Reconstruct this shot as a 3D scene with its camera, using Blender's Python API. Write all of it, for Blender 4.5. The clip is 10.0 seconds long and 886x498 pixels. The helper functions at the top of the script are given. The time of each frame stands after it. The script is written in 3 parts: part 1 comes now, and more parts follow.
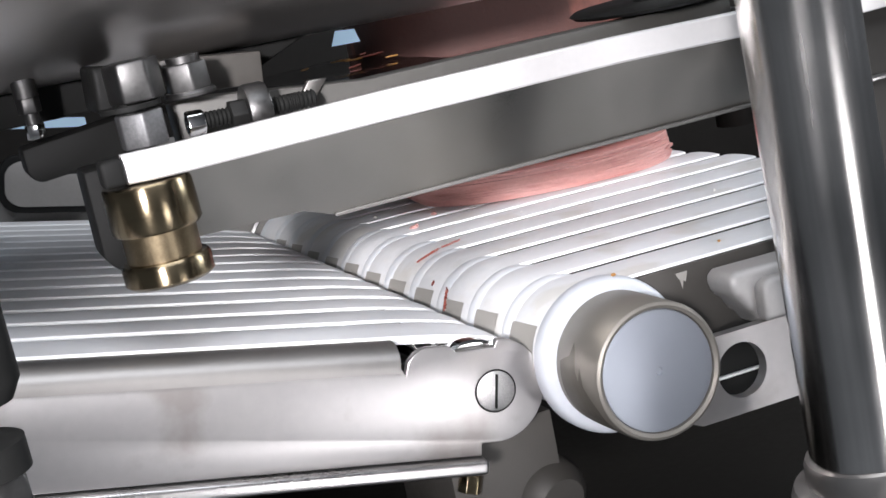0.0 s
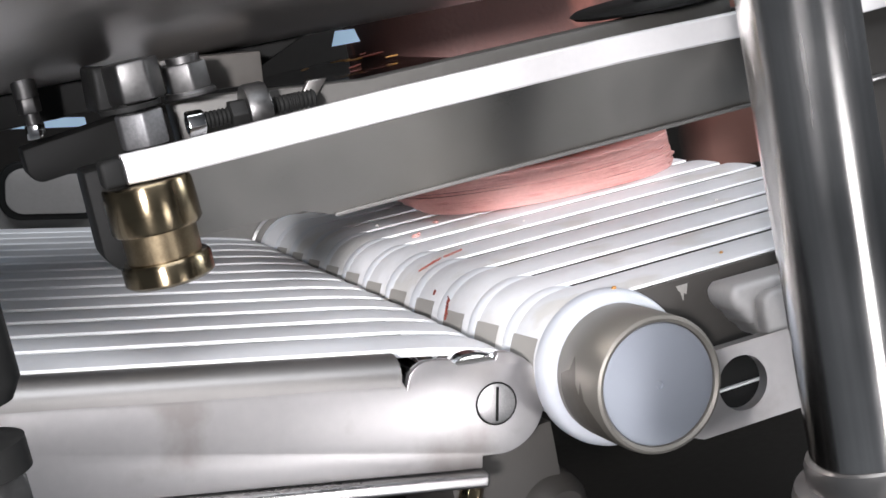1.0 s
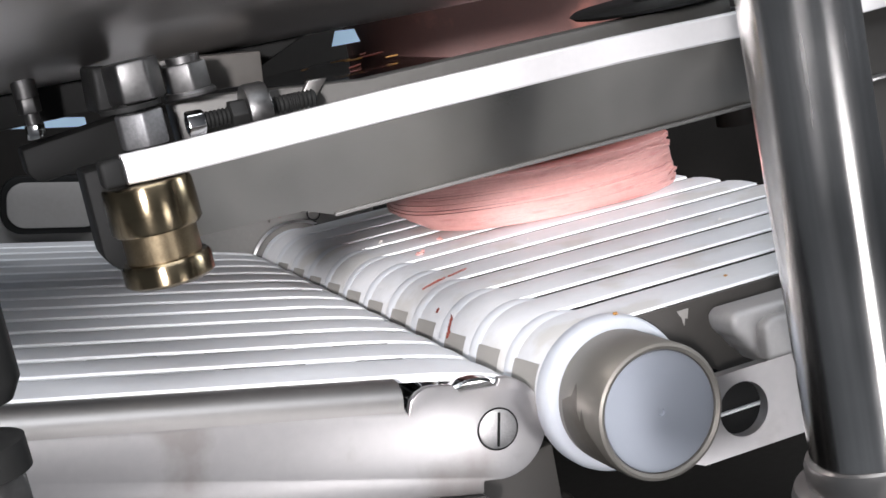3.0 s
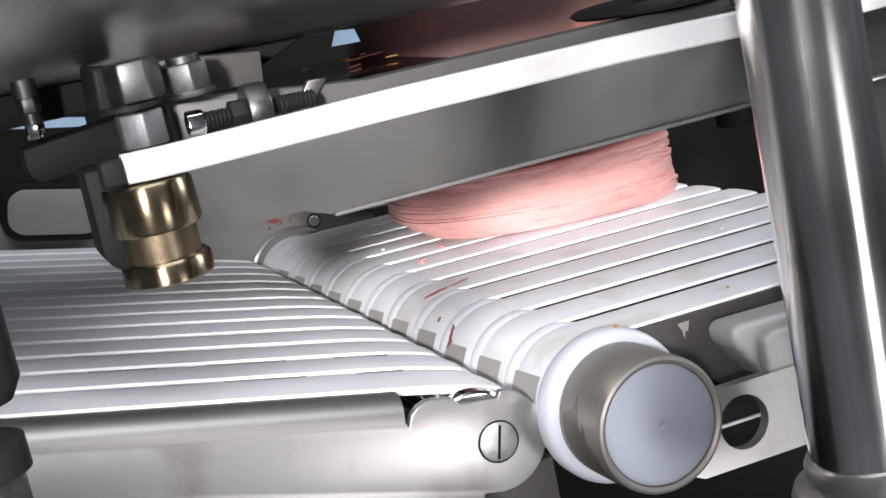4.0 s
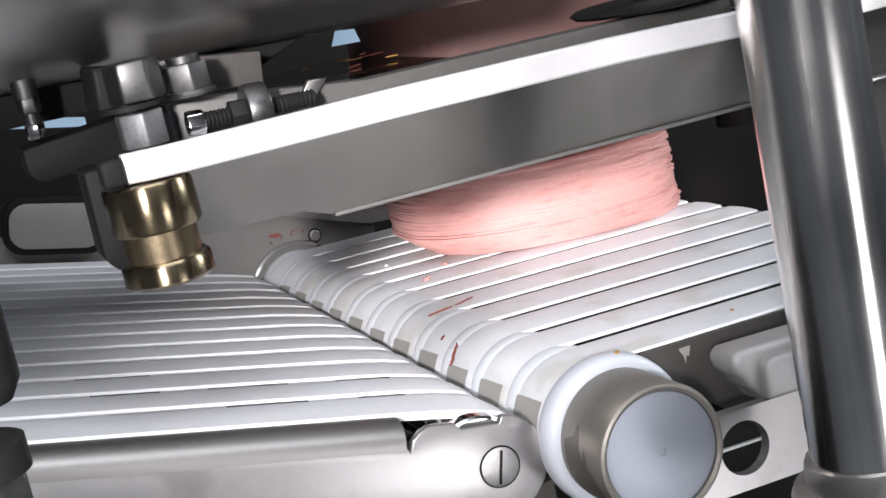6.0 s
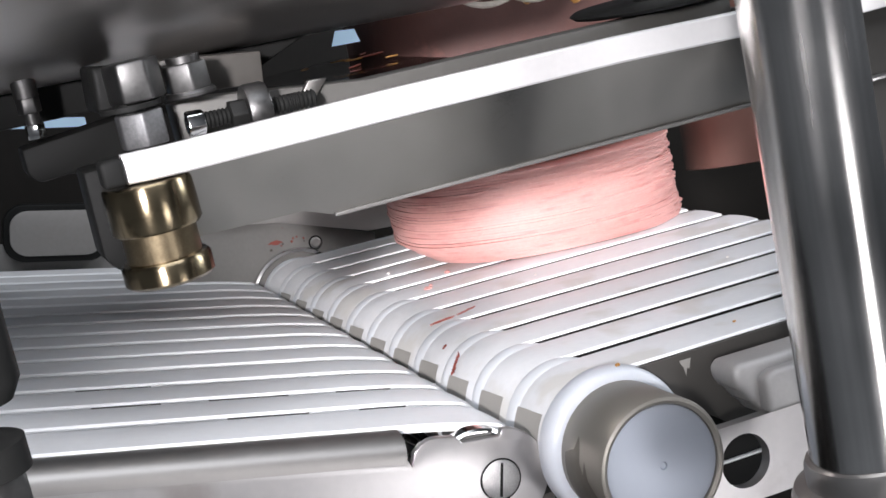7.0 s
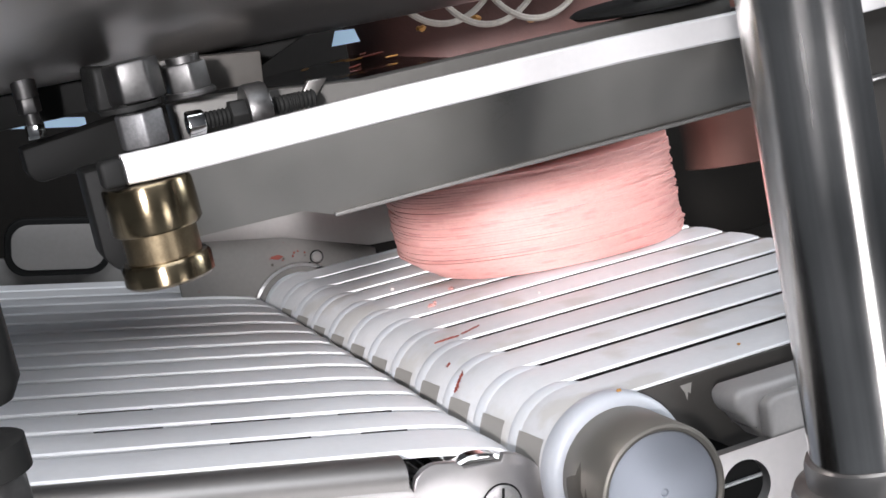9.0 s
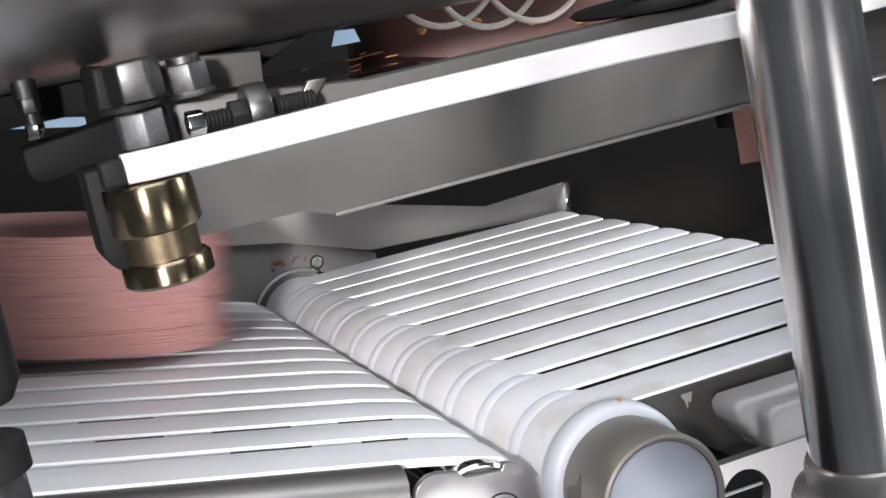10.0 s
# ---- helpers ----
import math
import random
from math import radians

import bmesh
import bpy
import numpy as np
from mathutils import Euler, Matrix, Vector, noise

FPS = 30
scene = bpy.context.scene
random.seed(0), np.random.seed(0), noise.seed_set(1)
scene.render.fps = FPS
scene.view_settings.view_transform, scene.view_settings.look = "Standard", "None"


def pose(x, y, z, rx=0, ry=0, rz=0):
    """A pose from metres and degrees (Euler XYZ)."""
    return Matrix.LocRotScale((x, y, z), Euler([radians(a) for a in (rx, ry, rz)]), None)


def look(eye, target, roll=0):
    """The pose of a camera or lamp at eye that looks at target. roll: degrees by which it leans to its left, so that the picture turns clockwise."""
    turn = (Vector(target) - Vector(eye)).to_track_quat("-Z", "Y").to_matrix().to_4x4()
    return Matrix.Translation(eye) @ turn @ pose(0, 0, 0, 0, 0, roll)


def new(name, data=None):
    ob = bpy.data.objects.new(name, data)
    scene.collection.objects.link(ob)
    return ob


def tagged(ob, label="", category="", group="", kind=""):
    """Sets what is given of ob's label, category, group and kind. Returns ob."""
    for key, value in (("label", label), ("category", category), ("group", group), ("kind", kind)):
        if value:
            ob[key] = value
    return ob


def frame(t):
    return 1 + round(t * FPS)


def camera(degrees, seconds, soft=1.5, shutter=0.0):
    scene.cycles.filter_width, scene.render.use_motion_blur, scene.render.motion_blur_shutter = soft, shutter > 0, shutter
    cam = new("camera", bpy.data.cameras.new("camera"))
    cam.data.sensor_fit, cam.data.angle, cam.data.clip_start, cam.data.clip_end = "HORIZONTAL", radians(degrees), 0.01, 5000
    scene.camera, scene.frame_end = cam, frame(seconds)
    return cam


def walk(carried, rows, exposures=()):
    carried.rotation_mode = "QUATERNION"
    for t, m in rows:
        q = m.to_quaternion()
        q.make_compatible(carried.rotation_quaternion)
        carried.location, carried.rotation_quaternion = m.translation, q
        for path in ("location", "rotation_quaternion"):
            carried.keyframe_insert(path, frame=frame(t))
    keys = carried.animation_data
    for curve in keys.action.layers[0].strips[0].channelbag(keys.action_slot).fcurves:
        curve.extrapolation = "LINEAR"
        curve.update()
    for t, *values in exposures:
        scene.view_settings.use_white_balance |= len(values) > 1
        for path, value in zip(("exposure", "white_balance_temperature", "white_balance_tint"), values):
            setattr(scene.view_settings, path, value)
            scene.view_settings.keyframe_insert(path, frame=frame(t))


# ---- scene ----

# ---------------------------------------------------------------- camera: fixed on a stand, leaning to its side
cam = camera(34.82, 10.0, soft=1.6, shutter=0.5)
EYE = pose(-0.1732, -0.3357, 0.1316, 76.887, 11.889, -22.130)
walk(cam, [(0.0, EYE), (10.0, EYE)])

# ---------------------------------------------------------------- world, lamps, exposure
world = bpy.data.worlds.new("world")
scene.world = world
world.use_nodes = True
world.node_tree.nodes["Background"].inputs["Color"].default_value = (0.75, 0.85, 1.0, 1)
world.node_tree.nodes["Background"].inputs["Strength"].default_value = 0.15
scene.view_settings.exposure = -0.54


def area_lamp(name, eye, target, w, h, power, colour):
    data = bpy.data.lights.new(name, "AREA")
    data.shape, data.size, data.size_y, data.energy, data.color = "RECTANGLE", w, h, power, colour
    ob = new(name, data)
    ob.matrix_world = look(eye, target)
    return ob


# low work lamp and a lower light in front; fills added overhead and right
beam = bpy.data.lights.new("work_lamp", "SPOT")
beam.energy, beam.color, beam.shadow_soft_size = 285, (0.985, 0.96, 1.0), 0.055
beam.spot_size, beam.spot_blend = radians(11.5), 0.95
new("work_lamp", beam).matrix_world = look((-0.60, -1.0, 0.345), (-0.032, 0.095, 0.052))
area_lamp("low_front_light", (0.33, -0.98, -0.37), (0, 0.1, 0.03), 0.25, 0.46, 4.6, (0.975, 0.96, 1.0))
# unseen fills, added to brighten the belts, the walls and the steel
area_lamp("overhead_fill", (0.05, -0.75, 1.15), (0.0, 0.15, 0), 1.3, 0.6, 6.5, (0.905, 0.915, 1.0))
area_lamp("right_fill", (0.95, 0.02, 0.42), (-0.05, 0.15, 0.02), 0.5, 0.4, 12, (0.89, 0.93, 1.0))
area_lamp("room_fill", (0.0, -1.2, 1.95), (0, -1.2, 0), 2.0, 1.2, 40, (0.87, 0.92, 1.0))


# ---------------------------------------------------------------- materials
def material(name, colour, rough=0.5, metal=0.0, grain=0.06, scale=60.0, bump=0.0, stretch=(1, 1, 1), rough_var=0.08,
             stain=None, stain_scale=18.0, stain_from=0.62, sss=0.0, gloss=0.5, vary=False):
    """A surface with fine grain, broad wear, an optional stain and relief."""
    mat = bpy.data.materials.new(name)
    mat.use_nodes = True
    nt = mat.node_tree
    b = nt.nodes["Principled BSDF"]
    b.inputs["Metallic"].default_value = metal
    b.inputs["Specular IOR Level"].default_value = gloss
    tc = nt.nodes.new("ShaderNodeTexCoord")
    mp = nt.nodes.new("ShaderNodeMapping")
    mp.inputs["Scale"].default_value = stretch
    base = tc.outputs["Object"]
    if vary:
        info = nt.nodes.new("ShaderNodeObjectInfo")
        shift = nt.nodes.new("ShaderNodeVectorMath")
        shift.operation = "MULTIPLY_ADD"
        nt.links.new(info.outputs["Random"], shift.inputs[0])
        shift.inputs[1].default_value = (3.0, 5.0, 7.0)
        nt.links.new(base, shift.inputs[2])
        base = shift.outputs["Vector"]
    nt.links.new(base, mp.inputs["Vector"])
    fine = nt.nodes.new("ShaderNodeTexNoise")
    fine.inputs["Scale"].default_value = scale * 12
    fine.inputs["Detail"].default_value = 6
    nt.links.new(mp.outputs["Vector"], fine.inputs["Vector"])
    broad = nt.nodes.new("ShaderNodeTexNoise")
    broad.inputs["Scale"].default_value = scale
    broad.inputs["Detail"].default_value = 4
    nt.links.new(base, broad.inputs["Vector"])
    both = nt.nodes.new("ShaderNodeMath")
    both.operation = "ADD"
    nt.links.new(fine.outputs["Fac"], both.inputs[0])
    nt.links.new(broad.outputs["Fac"], both.inputs[1])
    shade = nt.nodes.new("ShaderNodeMapRange")
    shade.inputs["From Min"].default_value, shade.inputs["From Max"].default_value = 0.6, 1.4
    shade.inputs["To Min"].default_value, shade.inputs["To Max"].default_value = 1 - grain, 1 + grain
    nt.links.new(both.outputs[0], shade.inputs["Value"])
    mul = nt.nodes.new("ShaderNodeVectorMath")
    mul.operation = "SCALE"
    mul.inputs[0].default_value = colour
    nt.links.new(shade.outputs["Result"], mul.inputs["Scale"])
    out = mul.outputs["Vector"]
    if stain:
        sn = nt.nodes.new("ShaderNodeTexNoise")
        sn.inputs["Scale"].default_value = stain_scale
        sn.inputs["Detail"].default_value = 7
        nt.links.new(base, sn.inputs["Vector"])
        ramp = nt.nodes.new("ShaderNodeMapRange")
        ramp.inputs["From Min"].default_value, ramp.inputs["From Max"].default_value = stain_from, stain_from + 0.1
        nt.links.new(sn.outputs["Fac"], ramp.inputs["Value"])
        mix = nt.nodes.new("ShaderNodeMix")
        mix.data_type = "RGBA"
        nt.links.new(ramp.outputs["Result"], mix.inputs["Factor"])
        nt.links.new(out, mix.inputs["A"])
        mix.inputs["B"].default_value = (*stain, 1)
        out = mix.outputs["Result"]
    nt.links.new(out, b.inputs["Base Color"])
    rr = nt.nodes.new("ShaderNodeMapRange")
    rr.inputs["From Min"].default_value, rr.inputs["From Max"].default_value = 0.6, 1.4
    rr.inputs["To Min"].default_value, rr.inputs["To Max"].default_value = max(rough - rough_var, 0.02), min(rough + rough_var, 1)
    nt.links.new(both.outputs[0], rr.inputs["Value"])
    nt.links.new(rr.outputs["Result"], b.inputs["Roughness"])
    if bump:
        bm_ = nt.nodes.new("ShaderNodeBump")
        bm_.inputs["Strength"].default_value = bump
        bm_.inputs["Distance"].default_value = 0.0005
        nt.links.new(both.outputs[0], bm_.inputs["Height"])
        nt.links.new(bm_.outputs["Normal"], b.inputs["Normal"])
    if sss:
        b.inputs["Subsurface Weight"].default_value = sss
        b.inputs["Subsurface Radius"].default_value = (1.0, 0.9, 0.8)
        b.inputs["Subsurface Scale"].default_value = 0.004
    return mat


BLASTED = material("bead_blasted_steel", (0.44, 0.424, 0.417), 0.33, 0.80, 0.05, 25, 0.0, rough_var=0.025, stain=(0.34, 0.315, 0.30), stain_scale=26, stain_from=0.56)
STEEL = material("brushed_steel", (0.60, 0.58, 0.57), 0.30, 1.0, 0.05, 30, 0.05, (1, 1, 20))
LIP = material("satin_steel_lip", (0.36, 0.345, 0.33), 0.46, 1.0, 0.04, 25, 0.02, rough_var=0.02)
BOSS = material("dull_turned_steel", (0.25, 0.232, 0.205), 0.50, 0.6, 0.04, 30, 0.02, (1, 30, 1), rough_var=0.02)
CAST = material("cast_steel", (0.42, 0.41, 0.40), 0.55, 0.5, 0.08, 60, 0.1)
SHEET = material("plain_steel_sheet", (0.42, 0.40, 0.38), 0.42, 0.9, 0.06, 20, 0.05)
HOOD = material("satin_steel_shell", (0.50, 0.482, 0.468), 0.36, 1.0, 0.02, 15, 0.0, (1, 1, 12), rough_var=0.02)
MIRROR = material("dark_polished_steel", (0.30, 0.28, 0.27), 0.10, 1.0, 0.08, 30, 0.02)
CHROME = material("polished_steel_bar", (0.70, 0.69, 0.68), 0.11, 1.0, 0.02, 40, 0.0, rough_var=0.012)
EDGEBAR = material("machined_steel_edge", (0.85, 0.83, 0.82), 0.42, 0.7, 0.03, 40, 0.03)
BRASS_DULL = material("knurled_brass", (0.20, 0.158, 0.10), 0.36, 1.0, 0.2, 120, 0.08)
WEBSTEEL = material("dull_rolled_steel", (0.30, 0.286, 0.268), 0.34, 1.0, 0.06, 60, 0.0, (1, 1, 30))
NUTS = material("zinc_plated_steel", (0.10, 0.098, 0.096), 0.45, 1.0, 0.25, 60, 0.05)
SCREW = material("scuffed_steel_screw", (0.50, 0.49, 0.48), 0.42, 1.0, 0.3, 200, 0.5)
# lengthwise streaks in the colour stand in for stripes mirrored in the post
POST = material("streaked_steel_post", (0.64, 0.62, 0.60), 0.21, 1.0, 0.30, 22, 0.10, (1, 1, 0.02), rough_var=0.10)
BRASS = material("machined_brass", (0.25, 0.20, 0.128), 0.22, 1.0, 0.06, 60, 0.03, (1, 1, 30))
turned = BRASS.node_tree.nodes["Principled BSDF"]
turned.inputs["Anisotropic"].default_value = 0.85
turned.inputs["Anisotropic Rotation"].default_value = 0.25
DARK = material("dark_coated_steel", (0.009, 0.009, 0.0085), 0.6, 0.0, 0.15, 40, 0.05, gloss=0.15)
BLACK = material("black_machine_bed", (0.015, 0.0132, 0.0115), 0.6, 0.0, 0.2, 20, 0.05, gloss=0.15)
BELT = material("white_belt_rubber", (0.77, 0.765, 0.77), 0.38, 0.0, 0.05, 30, 0.04, sss=0.15)
BELT_USED = material("smudged_belt_rubber", (0.72, 0.72, 0.725), 0.38, 0.0, 0.06, 30, 0.04, stain=(0.63, 0.615, 0.585), stain_scale=40, stain_from=0.54, sss=0.15)
ENDRING = material("frosted_plastic_ring", (0.52, 0.54, 0.575), 0.4, 0.0, 0.03, 60, sss=0.2)
LIT_SIDE = material("lit_belt_side", (0.92, 0.92, 0.92), 0.45, 0.0, 0.04, 60)
RING = material("white_plastic_ring", (0.68, 0.695, 0.715), 0.40, 0.0, 0.03, 60, sss=0.3)
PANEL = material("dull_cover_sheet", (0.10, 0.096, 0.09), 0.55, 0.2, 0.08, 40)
CAPFACE = material("pale_plastic_cap", (0.35, 0.375, 0.42), 0.44, 0.5, 0.02, 20, rough_var=0.01)
MEAT = material("pink_sliced_meat", (0.66, 0.335, 0.30), 0.42, 0.0, 0.10, 50, 0.45, stain=(0.57, 0.255, 0.23), stain_scale=45, stain_from=0.56, sss=0.25, vary=True)
BLOOD = material("red_meat_residue", (0.22, 0.05, 0.035), 0.4, 0.0, 0.2, 200, 0.4)
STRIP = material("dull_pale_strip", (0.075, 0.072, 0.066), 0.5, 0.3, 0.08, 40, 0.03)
COVER = material("dull_cover_plate", (0.27, 0.255, 0.24), 0.5, 0.3, 0.08, 40, 0.03)
NUT_WORN = material("worn_galvanised_nut", (0.13, 0.13, 0.132), 0.5, 0.8, 0.35, 90, 0.15)
GUIDE = material("dull_guide_steel", (0.40, 0.38, 0.36), 0.45, 0.9, 0.05, 30, 0.02, rough_var=0.02)
BLASTED_DIRTY = material("stained_blasted_steel", (0.215, 0.205, 0.192), 0.55, 0.4, 0.10, 40, 0.05, stain=(0.25, 0.08, 0.06), stain_scale=150, stain_from=0.68)
# dark tone of painted shade, shared with the dried meat specks
SHADE_SPECK = material("dark_shade_and_specks", (0.10, 0.09, 0.074), 0.5, 0.2, 0.1, 60)
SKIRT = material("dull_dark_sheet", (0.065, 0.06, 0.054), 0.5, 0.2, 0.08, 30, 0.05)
MEAT_SHADED = material("shaded_meat_block", (0.085, 0.035, 0.028), 0.6, 0.0, 0.12, 40, 0.4, stain=(0.22, 0.08, 0.06), stain_scale=40)
# grey of the painted shade patches, shared with the fat smear
SHADE_SMEAR = material("shade_smear", (0.32, 0.305, 0.28), 0.5, 0.0, 0.05, 60)
CRUMB = material("pale_crumb", (0.8, 0.76, 0.72), 0.5, 0.0, 0.1, 300)
ORANGE = material("orange_casing", (0.42, 0.20, 0.045), 0.45, 0.0, 0.15, 200)
ROPE = material("grey_netting_cord", (0.42, 0.38, 0.33), 0.7, 0.0, 0.2, 400, 0.4)
BLADE_REFLECT = material("blade_meat_reflection", (0.20, 0.098, 0.078), 0.36, 0.35, 0.12, 40, 0.02)
WALLS = material("hall_wall_paint", (0.45, 0.46, 0.47), 0.6, 0.0, 0.04, 2)


# ---------------------------------------------------------------- mesh helpers
def part(name, bm, mat, parent=None, label="", smooth=40):
    """Links a bmesh as one mesh object under a thing or part."""
    me = bpy.data.meshes.new(name)
    bmesh.ops.recalc_face_normals(bm, faces=bm.faces)
    if smooth:
        for f in bm.faces:
            f.smooth = True
        for e in bm.edges:
            e.smooth = len(e.link_faces) == 2 and e.calc_face_angle(0) < radians(smooth)
    bm.to_mesh(me)
    bm.free()
    me.materials.append(mat)
    ob = new(name, me)
    ob.parent = parent
    if label:
        ob["label"] = label
    return ob


def thing(name, label, category, at=None, group=""):
    ob = new(name)
    ob.empty_display_size = 0.01
    if at is not None:
        ob.matrix_world = at
    return tagged(ob, label, category, group)


def bevel(bm, width, segments=2, angle=30):
    edges = [e for e in bm.edges if len(e.link_faces) == 2 and e.calc_face_angle(0) > radians(angle)]
    if edges and width:
        bmesh.ops.bevel(bm, geom=edges, offset=width, segments=segments, affect="EDGES", profile=0.5)
    return bm


def box(x0, x1, y0, y1, z0, z1, r=0.0005, seg=2):
    bm = bmesh.new()
    bmesh.ops.create_cube(bm, size=1)
    bmesh.ops.transform(bm, verts=bm.verts, matrix=Matrix.Translation(((x0 + x1) / 2, (y0 + y1) / 2, (z0 + z1) / 2))
                        @ Matrix.Diagonal((x1 - x0, y1 - y0, z1 - z0, 1)))
    return bevel(bm, r, seg)


def prism(outline, y0, y1, r=0.0005, seg=2, axis="y"):
    """A flat outline of (x, z) swept from y0 to y1 (or of (x, y) swept along z)."""
    bm = bmesh.new()
    put = (lambda a, b, c: (a, c, b)) if axis == "y" else (lambda a, b, c: (a, b, c))
    vs = [bm.verts.new(put(a, b, y0)) for a, b in outline]
    f = bm.faces.new(vs)
    up = bmesh.ops.extrude_face_region(bm, geom=[f])["geom"]
    d = Vector(put(0, 0, y1 - y0))
    bmesh.ops.translate(bm, verts=[v for v in up if isinstance(v, bmesh.types.BMVert)], vec=d)
    return bevel(bm, r, seg)


def lathe(profile, steps=48, m=None):
    """A turned body: (radius, height) from bottom to top about z."""
    bm = bmesh.new()
    rings = []
    for r, h in profile:
        if r < 1e-6:
            rings.append([bm.verts.new((0, 0, h))])
        else:
            rings.append([bm.verts.new((r * math.cos(2 * math.pi * k / steps), r * math.sin(2 * math.pi * k / steps), h)) for k in range(steps)])
    for a, b in zip(rings, rings[1:]):
        for k in range(steps):
            j = (k + 1) % steps
            if len(a) == 1 and len(b) > 1:
                bm.faces.new((a[0], b[j], b[k]))
            elif len(b) == 1 and len(a) > 1:
                bm.faces.new((a[k], a[j], b[0]))
            elif len(a) > 1:
                bm.faces.new((a[k], a[j], b[j], b[k]))
    if m is not None:
        bmesh.ops.transform(bm, verts=bm.verts, matrix=m)
    return bm


ALONG_Y = pose(0, 0, 0, -90)          # turned bodies laid along the rollers' axes, top away from the operator


def arc(cx, cz, r, a0, a1, n=16):
    return [(cx + r * math.cos(radians(a0 + (a1 - a0) * k / n)), cz + r * math.sin(radians(a0 + (a1 - a0) * k / n))) for k in range(n + 1)]


def hexnut(across, height, bore=0.0, m=None):
    r = across / math.sqrt(3)
    bm = bmesh.new()
    bmesh.ops.create_cone(bm, cap_ends=True, segments=6, radius1=r, radius2=r, depth=height)
    bmesh.ops.translate(bm, verts=bm.verts, vec=(0, 0, height / 2))
    bevel(bm, across * 0.06, 2)
    if m is not None:
        bmesh.ops.transform(bm, verts=bm.verts, matrix=m)
    return bm


# ---------------------------------------------------------------- the hall around the machine
# unseen plain shell added round the machine, mirrored in its steel
tagged(part("floor", box(-3, 3, -3, 3, -1.02, -1.0, 0), WALLS, smooth=0), "grey hall floor below the machine", "floor", kind="structure")
tagged(part("ceiling", box(-3, 3, -3, 3, 2.0, 2.02, 0), WALLS, smooth=0), "pale hall ceiling", "ceiling", kind="structure")
tagged(part("wall_north", box(-3, 3, 3.0, 3.02, -1, 2, 0), WALLS, smooth=0), "pale grey hall wall", "wall", kind="structure")
tagged(part("wall_south", box(-3, 3, -3.02, -3.0, -1, 2, 0), WALLS, smooth=0), "pale grey hall wall", "wall", kind="structure")
tagged(part("wall_east", box(3.0, 3.02, -3, 3, -1, 2, 0), WALLS, smooth=0), "pale grey hall wall", "wall", kind="structure")
tagged(part("wall_west", box(-3.02, -3.0, -3, 3, -1, 2, 0), WALLS, smooth=0), "pale grey hall wall", "wall", kind="structure")

# machine bed and the dark back of the cutting chamber
bed = thing("machine_bed", "black machine bed under the conveyors", "machine frame")
part("base_plate", box(-0.6, 0.6, -0.02, 0.62, -0.17, -0.15, 0.001), BLACK, bed)
part("back_panel", box(-0.6, 0.6, 0.60, 0.62, -0.15, 0.16, 0.001), BLACK, bed)
part("front_rail", box(-0.6, 0.6, 0.05, 0.07, -0.15, -0.10, 0.001), BLACK, bed)

# ---------------------------------------------------------------- discharge conveyor, rising to the side
LEFT0 = pose(-0.0343, 0.04, -0.0053, -1.917, 0, -0.779) @ pose(0, 0, 0, 0, 13.96)
LEN = 0.30


